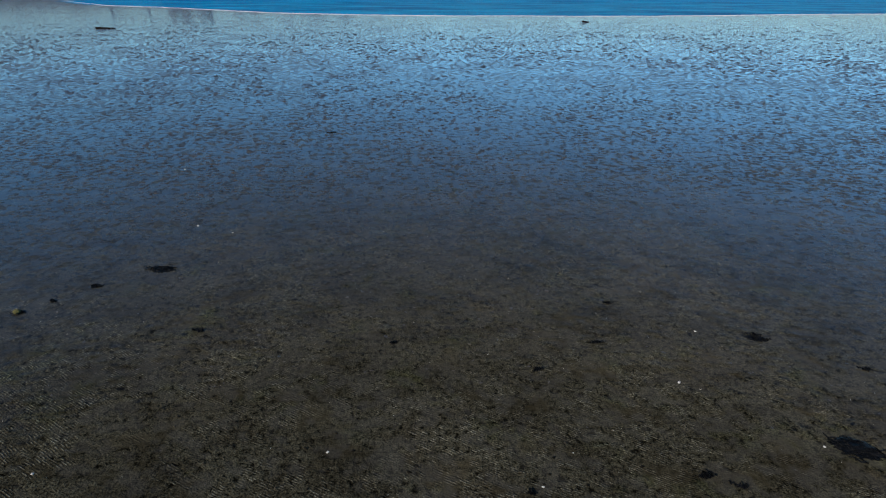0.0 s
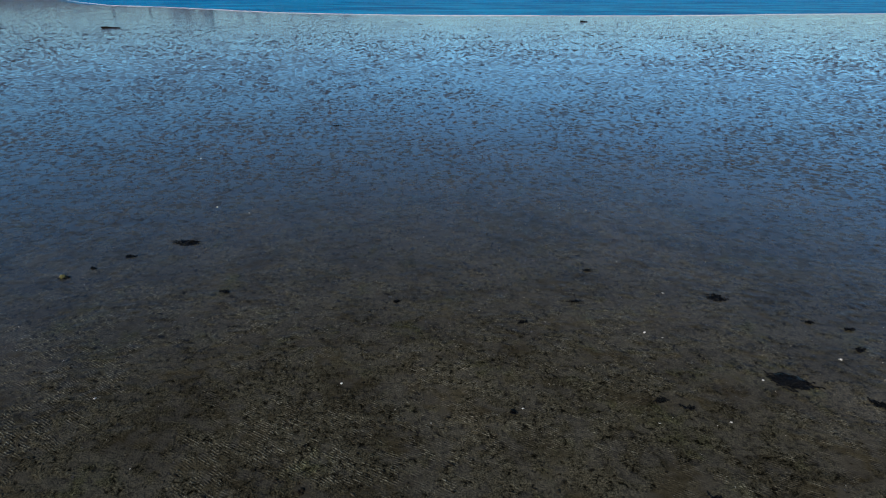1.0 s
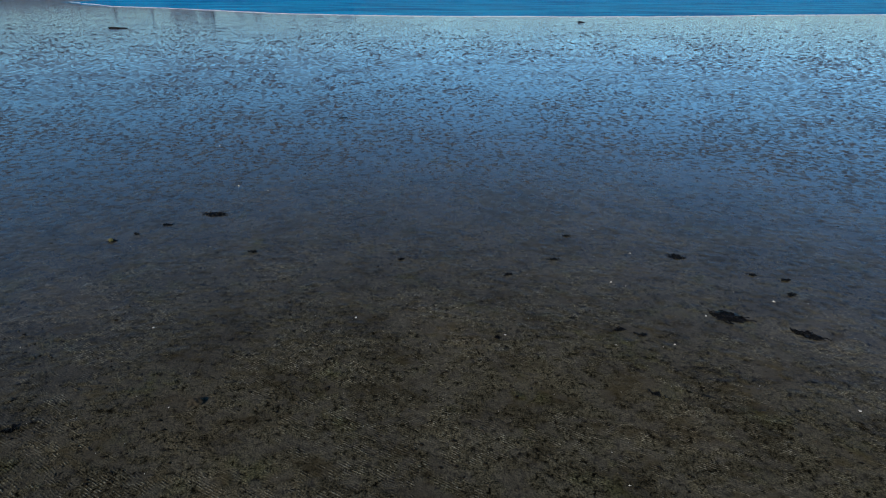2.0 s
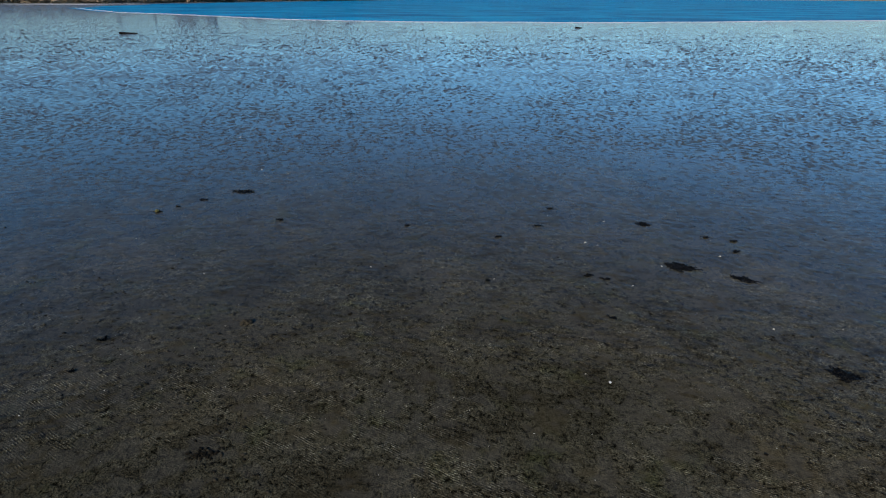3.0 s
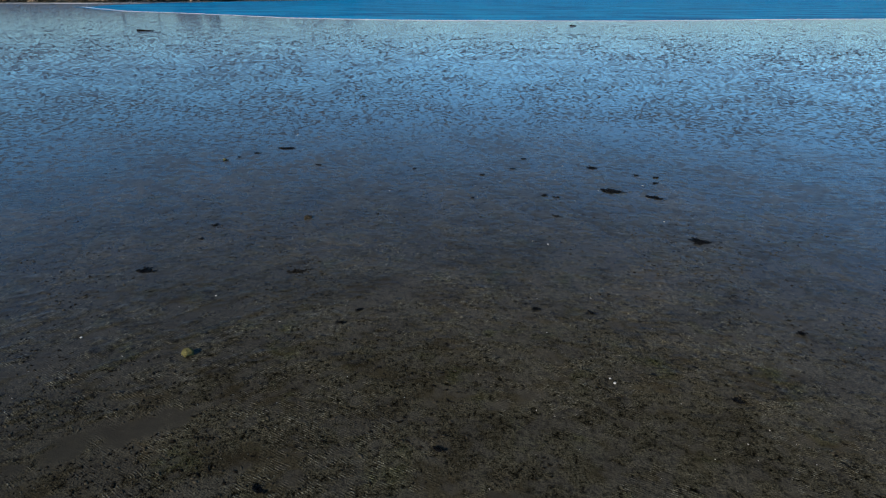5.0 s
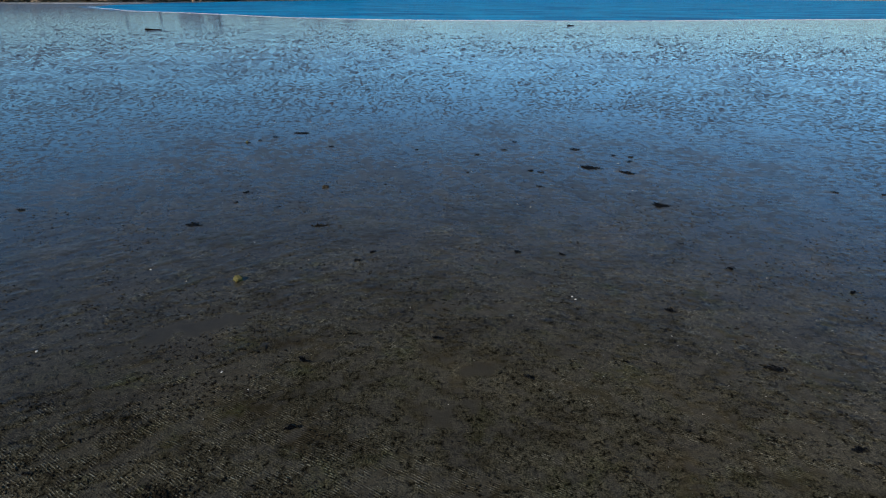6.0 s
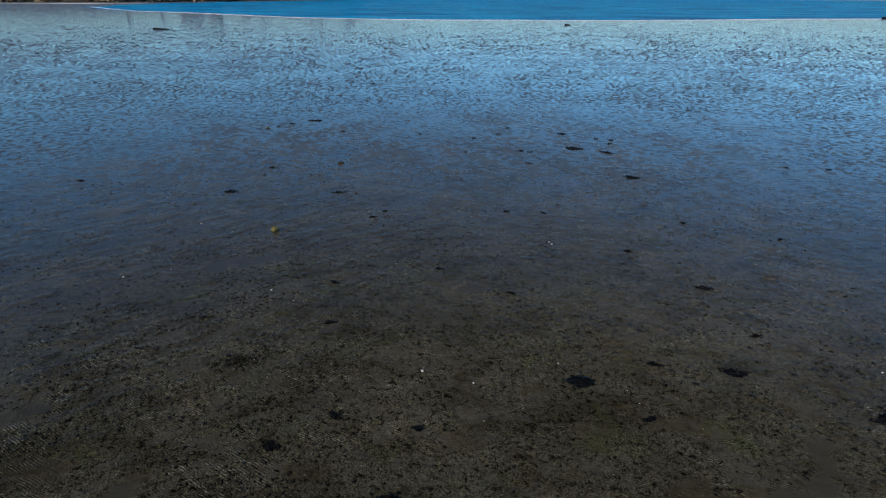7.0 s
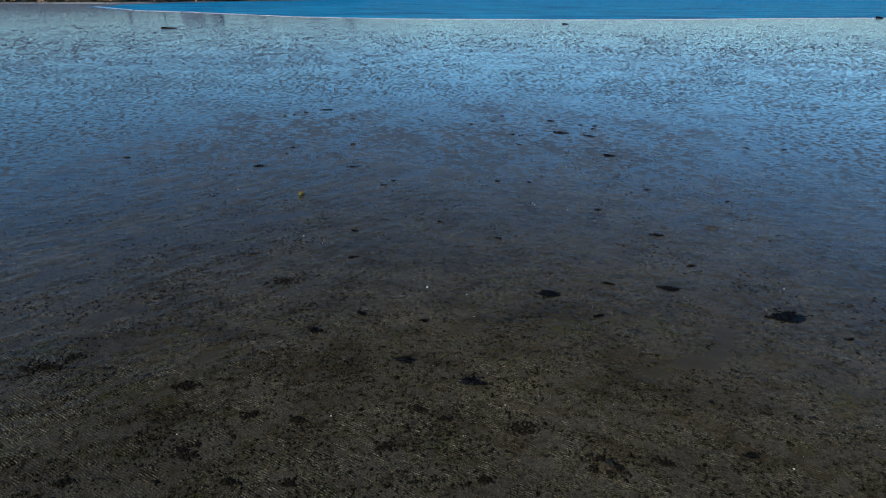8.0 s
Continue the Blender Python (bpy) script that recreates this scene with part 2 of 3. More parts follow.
BARK = plain("tree_bark", (0.05, 0.038, 0.028), (0.13, 0.10, 0.075), 3, 0.9, 0.05)
NEEDLE = plain("dark_foliage", (0.018, 0.026, 0.012), (0.055, 0.062, 0.028), 1.5, 0.8, random_tone=0.6)
TWIG = plain("bare_winter_crowns", (0.13, 0.10, 0.070), (0.27, 0.21, 0.145), 1.5, 0.9, random_tone=0.6)


# ---- helpers of this scene ----
def thing(name, at, turn, label, category, group="", kind=""):
    e = new(name)
    e.empty_display_size = 0.1
    e.matrix_basis = pose(*at, 0, 0, turn)
    return tagged(e, label, category, group, kind)


def part(name, bm, mat, parent=None, label="", smooth=True):
    me = bpy.data.meshes.new(name)
    bm.to_mesh(me)
    bm.free()
    me.materials.append(mat)
    me.shade_smooth() if smooth else me.shade_flat()
    ob = new(name, me)
    ob.parent = parent
    return tagged(ob, label)


def raw_mesh(name, verts, faces, mat, smooth=True):
    """A mesh from arrays: verts (n, 3) and faces (m, 3 or 4)."""
    me = bpy.data.meshes.new(name)
    verts, faces = np.asarray(verts, np.float32), np.asarray(faces, np.int32)
    k = faces.shape[1]
    me.vertices.add(len(verts))
    me.vertices.foreach_set("co", verts.ravel())
    me.loops.add(faces.size)
    me.loops.foreach_set("vertex_index", faces.ravel())
    me.polygons.add(len(faces))
    me.polygons.foreach_set("loop_start", np.arange(0, faces.size, k, dtype=np.int32))
    me.materials.append(mat)
    me.update(calc_edges=True)
    me.shade_smooth() if smooth else me.shade_flat()
    return new(name, me)


def lattice(ix, iy, seed):
    h = (ix.astype(np.int64) * 374761393 + iy.astype(np.int64) * 668265263 + seed * 982451653) & 0xFFFFFFFF
    h = ((h ^ (h >> 13)) * 1274126177) & 0xFFFFFFFF
    return ((h ^ (h >> 16)) & 0xFFFF) / 65535.0


def fbm(x, y, size, seed, octaves=1):
    """Smooth random relief from 0 to 1; size: metres from lump to lump."""
    total, weight, amp = 0.0, 0.0, 1.0
    for o in range(octaves):
        u, v = x / size, y / size
        ix, iy = np.floor(u), np.floor(v)
        fu, fv = u - ix, v - iy
        fu, fv = fu * fu * (3 - 2 * fu), fv * fv * (3 - 2 * fv)
        a, b = lattice(ix, iy, seed + o), lattice(ix + 1, iy, seed + o)
        c, d = lattice(ix, iy + 1, seed + o), lattice(ix + 1, iy + 1, seed + o)
        total = total + amp * ((a * (1 - fu) + b * fu) * (1 - fv) + (c * (1 - fu) + d * fu) * fv)
        weight, amp, size = weight + amp, amp * 0.5, size / 2
    return total / weight


def step(v, lo, hi):
    t = np.clip((v - lo) / (hi - lo), 0, 1)
    return t * t * (3 - 2 * t)


# ---- the flat, the channel and the far bank ----
SHORE_X = [-145, -121, -100, -72, -60, -40, -26, -12, 2, 15, 30, 45, 60, 80, 98, 120, 150, 300, 4600]
SHORE_Y = [228, 199, 175, 158, 149, 132, 126, 122.5, 122.5, 124, 125, 128, 133, 141, 147, 154, 163, 205, 900]
LEFT_Y = [228, 300, 345, 420, 520, 700, 1400, 2900, 4400]     # the channel's far, left-hand edge
LEFT_X = [-145, -160, -168, -163, -148, -113, 20, 700, 4600]
BANK_Y = [-4600, 120, 200, 305, 335, 420, 520, 700, 1400, 2900, 4400]   # where the land begins
BANK_X = [-4800, -900, -500, -240, -190, -166, -150, -115, 17, 695, 4590]


def shore(x):
    return np.interp(x, SHORE_X, SHORE_Y)


def large_relief(x, y):
    """Height of the channel bed and of the bank, without the mud's own relief."""
    wob = (fbm(x, y, 9, 61, 3) - 0.5) * 3.0
    into = np.minimum(y - shore(x) + wob, (x - np.interp(y, LEFT_Y, LEFT_X)) * 0.8 + wob)
    bed = -np.clip(into * 0.035, 0, 1.5) * (x > -175)
    land = np.interp(y, BANK_Y, BANK_X) - x + wob
    return bed + np.clip(land * 0.12, 0, 2.2) + np.clip(land - 30, 0, 1500) * 0.03 * fbm(x, y, 120, 63, 2)


# smooth, shallow pools between the rippled mud: x, y, half length, half width, turn
POOLS = [(0.3, -6.6, 0.46, 0.26, 20), (0.9, -5.7, 0.4, 0.2, 30), (4.4, -10.4, 0.7, 0.3, 25), (3.3, -10.8, 0.38, 0.22, 10), (4.9, -9.8, 0.35, 0.22, 40),
         (-3.9, -4.7, 1.2, 0.25, 30), (-3.85, -1.6, 0.6, 0.18, 42), (-5.3, -9.2, 0.6, 0.25, 40), (-3.35, -10.5, 0.25, 0.16, 35)]


def pool_share(x, y):
    """1 in a pool, 0 outside, with an uneven edge."""
    f = x * 0 - 5.0
    edge = (fbm(x, y, 0.24, 69, 4) - 0.5) * 3.0
    for px, py, rl, rw, turn in POOLS:
        c, n = math.cos(radians(turn)), math.sin(radians(turn))
        u, v = (x - px) * c + (y - py) * n, (y - py) * c - (x - px) * n
        f = np.maximum(f, 1.0 - (u / rl) ** 2 - (v / rw) ** 2)
    return 0.85 * step(f + edge, -0.1, 1.0)


def mud_relief(x, y, more=False):
    """Height of the mud over the water film; with more, also how far it is raised, the ripples' phase and strength, and the pools."""
    a, b = 0.48 * x + 0.88 * y, 0.88 * x - 0.48 * y
    patch = fbm(a * 0.8 + b * 0.4, b * 0.9, 1.1, 3, 3)
    lumps = fbm(a * 1.3, b, 0.18, 11, 3)
    fine = fbm(x, y, 0.11, 17, 2)
    phase = a / 0.031 + (fbm(x, y, 0.9, 23, 2) - 0.5) * 3.0 + (fbm(a, b, 0.22, 29, 2) - 0.5) * 1.1
    strong = step(fbm(x * 0.8, y, 1.0, 37, 4), 0.34, 0.54) * step(fbm(a * 1.7, b, 0.125, 39, 2), 0.34, 0.66)
    pool = pool_share(x, y)
    h = (patch - 0.5) * 0.005 + (lumps - 0.5) * 0.011 + (fine - 0.5) * 0.005 + 0.002 * np.exp(-((x + 3.0) / 3.0) ** 2 - ((y + 11.0) / 2.5) ** 2)
    along, across = 0.75 * x + 0.66 * y, 0.66 * x - 0.75 * y
    h = h + step(-x, -1.0, 3.5) * step(-y, -2.0, 2.0) * (fbm(along * 0.3, across, 0.17, 49, 2) - 0.5) * 0.016
    h = h * (1 - pool) - 0.002 * pool
    up = step(h, -0.0025, 0.001)
    rippled = (0.35 + 0.65 * up) * strong * (1 - pool)
    z = np.maximum(h, -0.001) + rippled * np.sin(phase * 2 * np.pi) * 0.0018
    return (z, up, phase, rippled, pool) if more else z


def graded(lo, hi, fine, grow, far):
    mid = np.arange(lo, hi + 1e-6, fine)
    out, s, d = [], fine, 0.0
    while d < far:
        s *= grow
        d += s
        out.append(d)
    return mid, np.array(out)


def sheet(xs, ys, z):
    gx, gy = np.meshgrid(xs, ys)
    n, k = len(xs), len(ys)
    i = (np.arange(k - 1)[:, None] * n + np.arange(n - 1)[None]).ravel()
    return gx.ravel(), gy.ravel(), np.stack([i, i + 1, i + n + 1, i + n], 1)


mx, ox = graded(-9.0, 9.0, 0.042, 1.10, 4550)
my, oy = graded(-13.4, 7.4, 0.020, 1.03, 4550)
_, by = graded(0, 0, 0.0165, 1.16, 4550)
XS = np.concatenate([-9.0 - ox[::-1], mx, mx[-1] + ox])
YS = np.concatenate([-13.4 - by[::-1], my, my[-1] + oy])
gx, gy, quads = sheet(XS, YS, 0)
stray = (fbm(gx, gy, 3.5, 91, 4) - 0.5) * 9.0   # uneven edge between mud and shallow films
near = step(-np.maximum(np.maximum(np.abs(gx) - 8.5, -13.4 - gy), gy - 7.0) + stray, -6.0, 1.0)
fade = step(-np.maximum(np.maximum(np.abs(gx) - 9.0, -13.4 - gy), gy - 7.4), -14.0, 0.0)
hz, up, phase, rippled, pool = mud_relief(gx, gy, True)
gz = large_relief(gx, gy) + hz * fade
ground = raw_mesh("ground", np.stack([gx, gy, gz], 1), quads, MUD)
for key, values in (("raised", up), ("near", near), ("moist", step(-np.maximum(np.maximum(np.abs(gx) - 10.0, -13.4 - gy), gy - 6.0) + stray * 0.8, -12.0, 2.0)), ("outer", step(np.hypot(gx, gy + 6), 22, 60)), ("phase", phase), ("rippled", rippled * near), ("pool", pool * near)):
    ground.data.attributes.new(key, "FLOAT", "POINT").data.foreach_set("value", values.astype(np.float32))
tagged(ground, "dark wet rippled tidal mud with films of standing water", "mudflat", kind="structure")

wx = np.concatenate([np.linspace(-178, 200, 190), np.geomspace(210, 4600, 40)])
rows = [np.maximum(shore(wx), np.where(wx < -145, 228, 0)) - 4.0]
for k in range(1, 30):
    rows.append(rows[0] + (4560 - rows[0]) * (k / 29) ** 3.5)
wy = np.array(rows)
wv = np.stack([np.broadcast_to(wx, wy.shape).ravel(), wy.ravel(), np.full(wy.size, -0.05)], 1)
_, _, wq = sheet(wx, np.arange(30), 0)
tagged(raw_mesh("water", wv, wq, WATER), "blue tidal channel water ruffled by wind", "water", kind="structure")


def foam_line():
    """A thin broken line of foam and bright swash along the water's edge."""
    rng = np.random.default_rng(5)
    xs = np.arange(-145, 190, 0.5)
    ys = shore(xs) + 1.3 - (fbm(xs, shore(xs), 9, 61, 3) - 0.5) * 3.0
    half = 0.16 + 0.30 * fbm(xs, xs * 0, 3, 71, 3) + rng.uniform(0, 0.05, len(xs))
    v = np.concatenate([np.stack([xs, ys - half, xs * 0 - 0.045], 1),
                        np.stack([xs, ys, xs * 0 + 0.02], 1),
                        np.stack([xs, ys + half, xs * 0 - 0.045], 1)])
    n = len(xs)
    i = np.arange(n - 1)
    q = np.concatenate([np.stack([i, i + 1, i + n + 1, i + n], 1), np.stack([i + n, i + n + 1, i + 2 * n + 1, i + 2 * n], 1)])
    tagged(raw_mesh("foam", v, q, FOAM), "thin white foam line along the channel edge", "foam", kind="stuff")


foam_line()


def tide_line():
    """A pale drained edge of sand at the foot of the far bank."""
    y = np.linspace(180, 338, 160)
    half = np.clip(0.32 * (np.interp(y, LEFT_Y, LEFT_X) - np.interp(y, BANK_Y, BANK_X)), 5, 24) * (0.7 + 0.6 * fbm(y, y * 0, 9, 85, 2))
    x = np.interp(y, BANK_Y, BANK_X) + 2.0 + half
    v = np.concatenate([np.stack([x + half, y, y * 0 - 0.01], 1), np.stack([x, y, y * 0 + 0.05], 1), np.stack([x - half, y, y * 0 - 0.01], 1)])
    i, n = np.arange(159), 160
    q = np.concatenate([np.stack([i, i + 1, i + n + 1, i + n], 1), np.stack([i + n, i + n + 1, i + 2 * n + 1, i + 2 * n], 1)])
    tagged(raw_mesh("sand_edge", v, q, SAND), "pale strip of drained sand at the foot of the far bank", "sand", kind="stuff")


tide_line()


# ---- trees on the far bank ----
def tree_trunk(h, r, rng, limbs=9, start=0.3):
    bm = bmesh.new()

    def limb(a, b, ra, rb, sides=6):
        m = (b - a).to_track_quat("Z", "Y").to_matrix().to_4x4()
        m.translation = (a + b) / 2
        bmesh.ops.create_cone(bm, cap_ends=True, segments=sides, radius1=ra, radius2=rb, depth=(b - a).length, matrix=m)

    top = Vector((0, 0, 0))
    for k in range(4):
        nxt = Vector((rng.uniform(-0.2, 0.2), rng.uniform(-0.2, 0.2), h * 0.92 * (k + 1) / 4))
        limb(top, nxt, r * (1 - k * 0.22), r * (1 - (k + 1) * 0.22), 8)
        top = nxt
    for k in range(limbs):
        z = h * (start + (0.85 - start) * k / limbs)
        a = rng.uniform(0, 6.28)
        ln = h * 0.22 * (1.1 - z / h)
        limb(Vector((0, 0, z)), Vector((math.cos(a) * ln, math.sin(a) * ln, z + ln * 0.5)), r * 0.25, r * 0.06, 5)
    return bm


def crown_mesh(h, rng, clumps, conifer, spread):
    v, f = [], []
    for _ in range(clumps):
        u = rng.uniform(0.0, 1.0)
        if conifer:
            z = h * (0.14 + 0.86 * u)
            lim = spread * (1.02 - u) ** 0.8 * rng.uniform(0.25, 1.0)
        else:
            z = h * (0.28 + 0.70 * u)
            lim = spread * math.sqrt(max(0.05, 1 - (2 * u - 0.9) ** 2)) * rng.uniform(0.2, 1.0)
        a = rng.uniform(0, 6.28)
        c = np.array([math.cos(a) * lim, math.sin(a) * lim, z - (lim * 0.25 if conifer else 0)])
        s = rng.uniform(0.35, 0.9) * (0.5 + spread * 0.13)
        d = rng.normal(size=(4, 3)) * s * (0.7, 0.7, 0.45)
        b = len(v)
        v.extend((c + q).tolist() for q in d)
        f.extend(((b, b + 1, b + 2), (b, b + 2, b + 3), (b, b + 3, b + 1), (b + 1, b + 3, b + 2)))
    return v, f


def tree(name, h, spread, conifer, seed, clumps=420):
    rng = np.random.default_rng(seed)
    e = thing(name, (0, 0, 0), 0, "tall dark conifer on the far bank" if conifer else "bare brown winter tree on the far bank", "tree", "trees on the far bank")
    part("trunk", tree_trunk(h, 0.018 * h + 0.05, rng), BARK, e)
    v, f = crown_mesh(h, rng, clumps, conifer, spread)
    c = raw_mesh("crown", v, f, NEEDLE if conifer else TWIG, smooth=False)
    c.parent = e
    return e


def bank_height(x, y):
    return float(large_relief(np.array([float(x)]), np.array([float(y)]))[0])


def far_trees():
    rng = random.Random(7)
    models = [tree("conifer_tree", 16, 3.4, True, 1), tree("conifer_tree", 16, 2.6, True, 2),
              tree("bare_tree", 11, 4.2, False, 3), tree("bare_tree", 11, 5.2, False, 4)]
    used = set()
    # bearing from the start of the flight, distance, height, model
    singles = [(-21.4, 470, 18.5, 0), (-21.9, 474, 15.5, 2), (-23.4, 455, 15, 3), (-24.3, 452, 14, 2), (-26.3, 440, 12.2, 1),
               (-29.1, 415, 11.5, 1), (-8.2, 720, 28, 0), (-7.7, 724, 24, 3), (-8.7, 722, 23, 2), (-12.1, 650, 21, 3), (-12.8, 646, 19, 2)]
    band = []
    az = -44.0
    while az < -4.0:
        if az < -30.2:
            d, h = 398 + rng.uniform(-4, 30), rng.uniform(4.5, 7.0)
        elif az < -19.0:
            d, h = 440 + (az + 30) * 6 + rng.uniform(0, 30), rng.uniform(5.0, 7.5)
        else:
            d, h = 530 + (az + 19) * 16 + rng.uniform(0, 40), rng.uniform(10.0, 16.0)
        band.append((az, d, h, rng.choice((2, 3, 3, 2, 0))))
        az += rng.uniform(0.35, 0.75)
    for bearing, d, h, k in singles + band:
        x, y = d * math.sin(radians(bearing)), d * math.cos(radians(bearing))
        edge = np.interp(y, BANK_Y, BANK_X)
        x = min(x, edge - 6)
        src = models[k]
        s = h / (16 if k < 2 else 11)
        m = pose(x, y, bank_height(x, y) - 0.1, 0, 0, rng.uniform(0, 360))
        t = copy_thing(src, m) if k in used else src
        used.add(k)
        t.matrix_basis = m @ Matrix.Diagonal((s * rng.uniform(0.9, 1.15), s, s, 1))
    for k, src in enumerate(models):
        if k not in used:
            src.matrix_basis = pose(-300 - 9 * k, 420, bank_height(-300 - 9 * k, 420))


far_trees()


def bank_scrub():
    """A dense band of brown scrub and reeds on the far bank."""
    rng = np.random.default_rng(9)
    n = 26000
    y = 335 + (1100 - 335) * rng.random(n) ** 2.0
    left = rng.random(n) < 0.35
    y[left] = rng.uniform(150, 335, left.sum())
    x = np.interp(y, BANK_Y, BANK_X) - 2 - rng.gamma(2.0, 5.0, n)
    tall = 3.6 * (0.5 + fbm(x, y, 14, 81, 3)) * np.clip((np.interp(y, BANK_Y, BANK_X) - x) / 6, 0.35, 1)
    z = large_relief(x, y) + tall * rng.random(n)
    c = np.stack([x, y, z], 1)
    v = c[:, None] + rng.normal(size=(n, 4, 3)) * rng.uniform(0.4, 1.0, (n, 1, 1)) * np.array([1.3, 1.3, 0.8])
    f = np.array([(0, 1, 2), (0, 2, 3), (0, 3, 1), (1, 3, 2)])[None] + (np.arange(n) * 4)[:, None, None]
    ob = raw_mesh("bank_scrub", v.reshape(-1, 3), f.reshape(-1, 3), TWIG, smooth=False)
    tagged(ob, "dense brown winter scrub along the far bank", "scrub", kind="stuff")


bank_scrub()


# ---- things on the mud ----
def mud_z(x, y):
    ax, ay = np.array([float(x)]), np.array([float(y)])
    away = max(abs(x) - 9.0, -13.4 - y, y - 7.4)
    f = float(step(np.array([-away]), -14.0, 0.0)[0])
    return float(mud_relief(ax, ay)[0]) * f + float(large_relief(ax, ay)[0])


def lump(bm, at, size, rng, rough=0.25, sub=2):
    """A rounded, uneven body."""
    made = bmesh.ops.create_icosphere(bm, subdivisions=sub, radius=1.0)["verts"]
    off = Vector((rng.uniform(-9, 9), rng.uniform(-9, 9), rng.uniform(-9, 9)))
    for v in made:
        k = 1 + rough * noise.noise(v.co * 1.4 + off) * 2 + rough * 0.6 * noise.noise(v.co * 3.4 + off)
        v.co = Vector((v.co.x * size[0] * k, v.co.y * size[1] * k, v.co.z * size[2] * k)) + Vector(at)
    return made


def frond(length, width, rng):
    """One flat, thick, wavy strand lying on the mud."""
    bm = bmesh.new()
    n = 9
    bend, wave = rng.uniform(-0.4, 0.4), rng.uniform(0, 6)
    rings = []
    for k in range(n):
        t = k / (n - 1)
        w = width * (0.12 + 1.1 * math.sin(math.pi * t)) * rng.uniform(0.75, 1.25)
        c = Vector((length * (t - 0.5), bend * length * (t - 0.5) ** 2 + 0.018 * math.sin(t * 9 + wave), 0.006 + 0.003 * math.sin(t * 7 + wave)))
        rings.append([bm.verts.new(c + Vector(o)) for o in ((0, -w, 0), (0, -w * 0.3, 0.006), (0, w * 0.3, 0.007), (0, w, 0), (0, 0, -0.012))])
    for a, b in zip(rings, rings[1:]):
        for j in range(5):
            bm.faces.new((a[j], a[(j + 1) % 5], b[(j + 1) % 5], b[j]))
    bm.faces.new(rings[0][::-1])
    bm.faces.new(rings[-1])
    bmesh.ops.recalc_face_normals(bm, faces=bm.faces)
    return bm


def weed_clump(x, y, length, turn, seed, label, stout=0.29, solid=1.0):
    """A combed-out clump of dark weed: a low matted core and strands along it."""
    rng = random.Random(seed)
    e = thing("seaweed_clump", (x, y, mud_z(x, y)), turn, label, "seaweed", "seaweed clumps on the mud")
    bm = bmesh.new()
    wide = length * stout * rng.uniform(0.85, 1.15)
    made = lump(bm, (0, 0, 0), (length * 0.45 * solid, wide * 0.85 * solid, 0.008 * solid + 0.010 * length), rng, 0.18, 4)
    for v in made:   # ragged, combed edge
        k = noise.noise(Vector((v.co.x * 9, v.co.y * 60, seed * 0.7)))
        v.co.x *= 1 + 0.16 * k
        v.co.y = v.co.y * (1 - 0.6 * max(-1.1, v.co.x / (length * 0.48)) ** 2 + 0.25 * v.co.x / length) * (1 + 0.28 * k)
        v.co.z += 0.011 * noise.noise(Vector((v.co.x * 12, v.co.y * 70, seed)))
    part("mat", bm, WEED, e)
    for k in range(max(10, int(length * 44))):
        ln = length * rng.uniform(0.15, 0.4)
        f = part("frond", frond(ln, 0.002 + 0.005 * rng.random(), rng), WEED, e)
        u = max(-0.5, min(0.5, rng.gauss(0, 0.22)))
        f.matrix_basis = pose(u * length, rng.gauss(0, 0.45) * wide * (1 - 3 * u * u), 0.006 + 0.012 * rng.random(), 0, 0, rng.gauss(0, 7))
    return e


LONG_WEED = [(-5.42, 9.38, 0.66, -5), (4.97, 4.90, 0.76, -25), (6.03, 4.35, 0.56, -34), (5.99, 1.40, 0.56, -27), (2.22, -8.45, 0.58, -2), (4.55, -8.22, 0.45, -8),
             (6.26, -9.22, 0.78, 5), (-0.31, -10.54, 0.40, 0), (0.68, -11.05, 0.48, -14), (4.95, 7.19, 0.46, -15), (-5.74, -0.24, 0.44, -12)]
SMALL_WEED = [(2.37, 7.04, 0.26), (1.39, 6.36, 0.26), (-6.32, 8.70, 0.34), (-7.03, 7.80, 0.28), (-6.73, 8.17, 0.20), (-3.85, 7.29, 0.30),
              (-0.73, 7.00, 0.22), (2.91, 8.23, 0.30), (6.16, 6.42, 0.30), (2.97, 4.48, 0.30), (-4.21, 20.60, 0.45), (3.05, 2.90, 0.30),
              (0.99, 4.23, 0.20), (1.85, -1.61, 0.28), (-5.25, 1.34, 0.17), (-1.27, -1.69, 0.23), (2.79, -1.72, 0.19),
              (-5.27, 2.15, 0.25), (4.26, -4.01, 0.26), (-1.52, -2.09, 0.25), (6.11, -2.35, 0.24), (3.40, -8.03, 0.29), (5.24, -5.67, 0.36),
              (11.43, 2.59, 0.28)]
MORE_WEED = [(12.70, 2.41, 0.24), (-1.69, -6.97, 0.27), (7.94, -3.31, 0.24), (1.51, -5.90, 0.19), (-1.87, -5.52, 0.24), (0.16, -4.93, 0.18),
             (5.32, -7.25, 0.22), (-10.42, 0.62, 0.31), (-1.18, -9.21, 0.30), (-0.06, -9.45, 0.22), (-1.87, -9.77, 0.31), (2.96, -9.24, 0.22),
             (4.01, -12.42, 0.27), (6.89, -9.89, 0.18), (3.31, 4.34, 0.24), (6.73, 6.22, 0.32), (6.50, 5.64, 0.30)]
wrng = random.Random(21)
for k, (x, y, ln, turn) in enumerate(LONG_WEED):
    weed_clump(x, y, ln * 0.84, turn, 100 + k, "long blackish clump of combed-out seaweed lying on wet mud")
for k, (x, y, ln) in enumerate(SMALL_WEED + MORE_WEED):
    weed_clump(x, y, ln * (0.92 if y < -4 else 0.78), wrng.gauss(-10, 22), 200 + k, "small dark clump of seaweed stranded on wet mud", wrng.uniform(0.18, 0.32), 0.62)


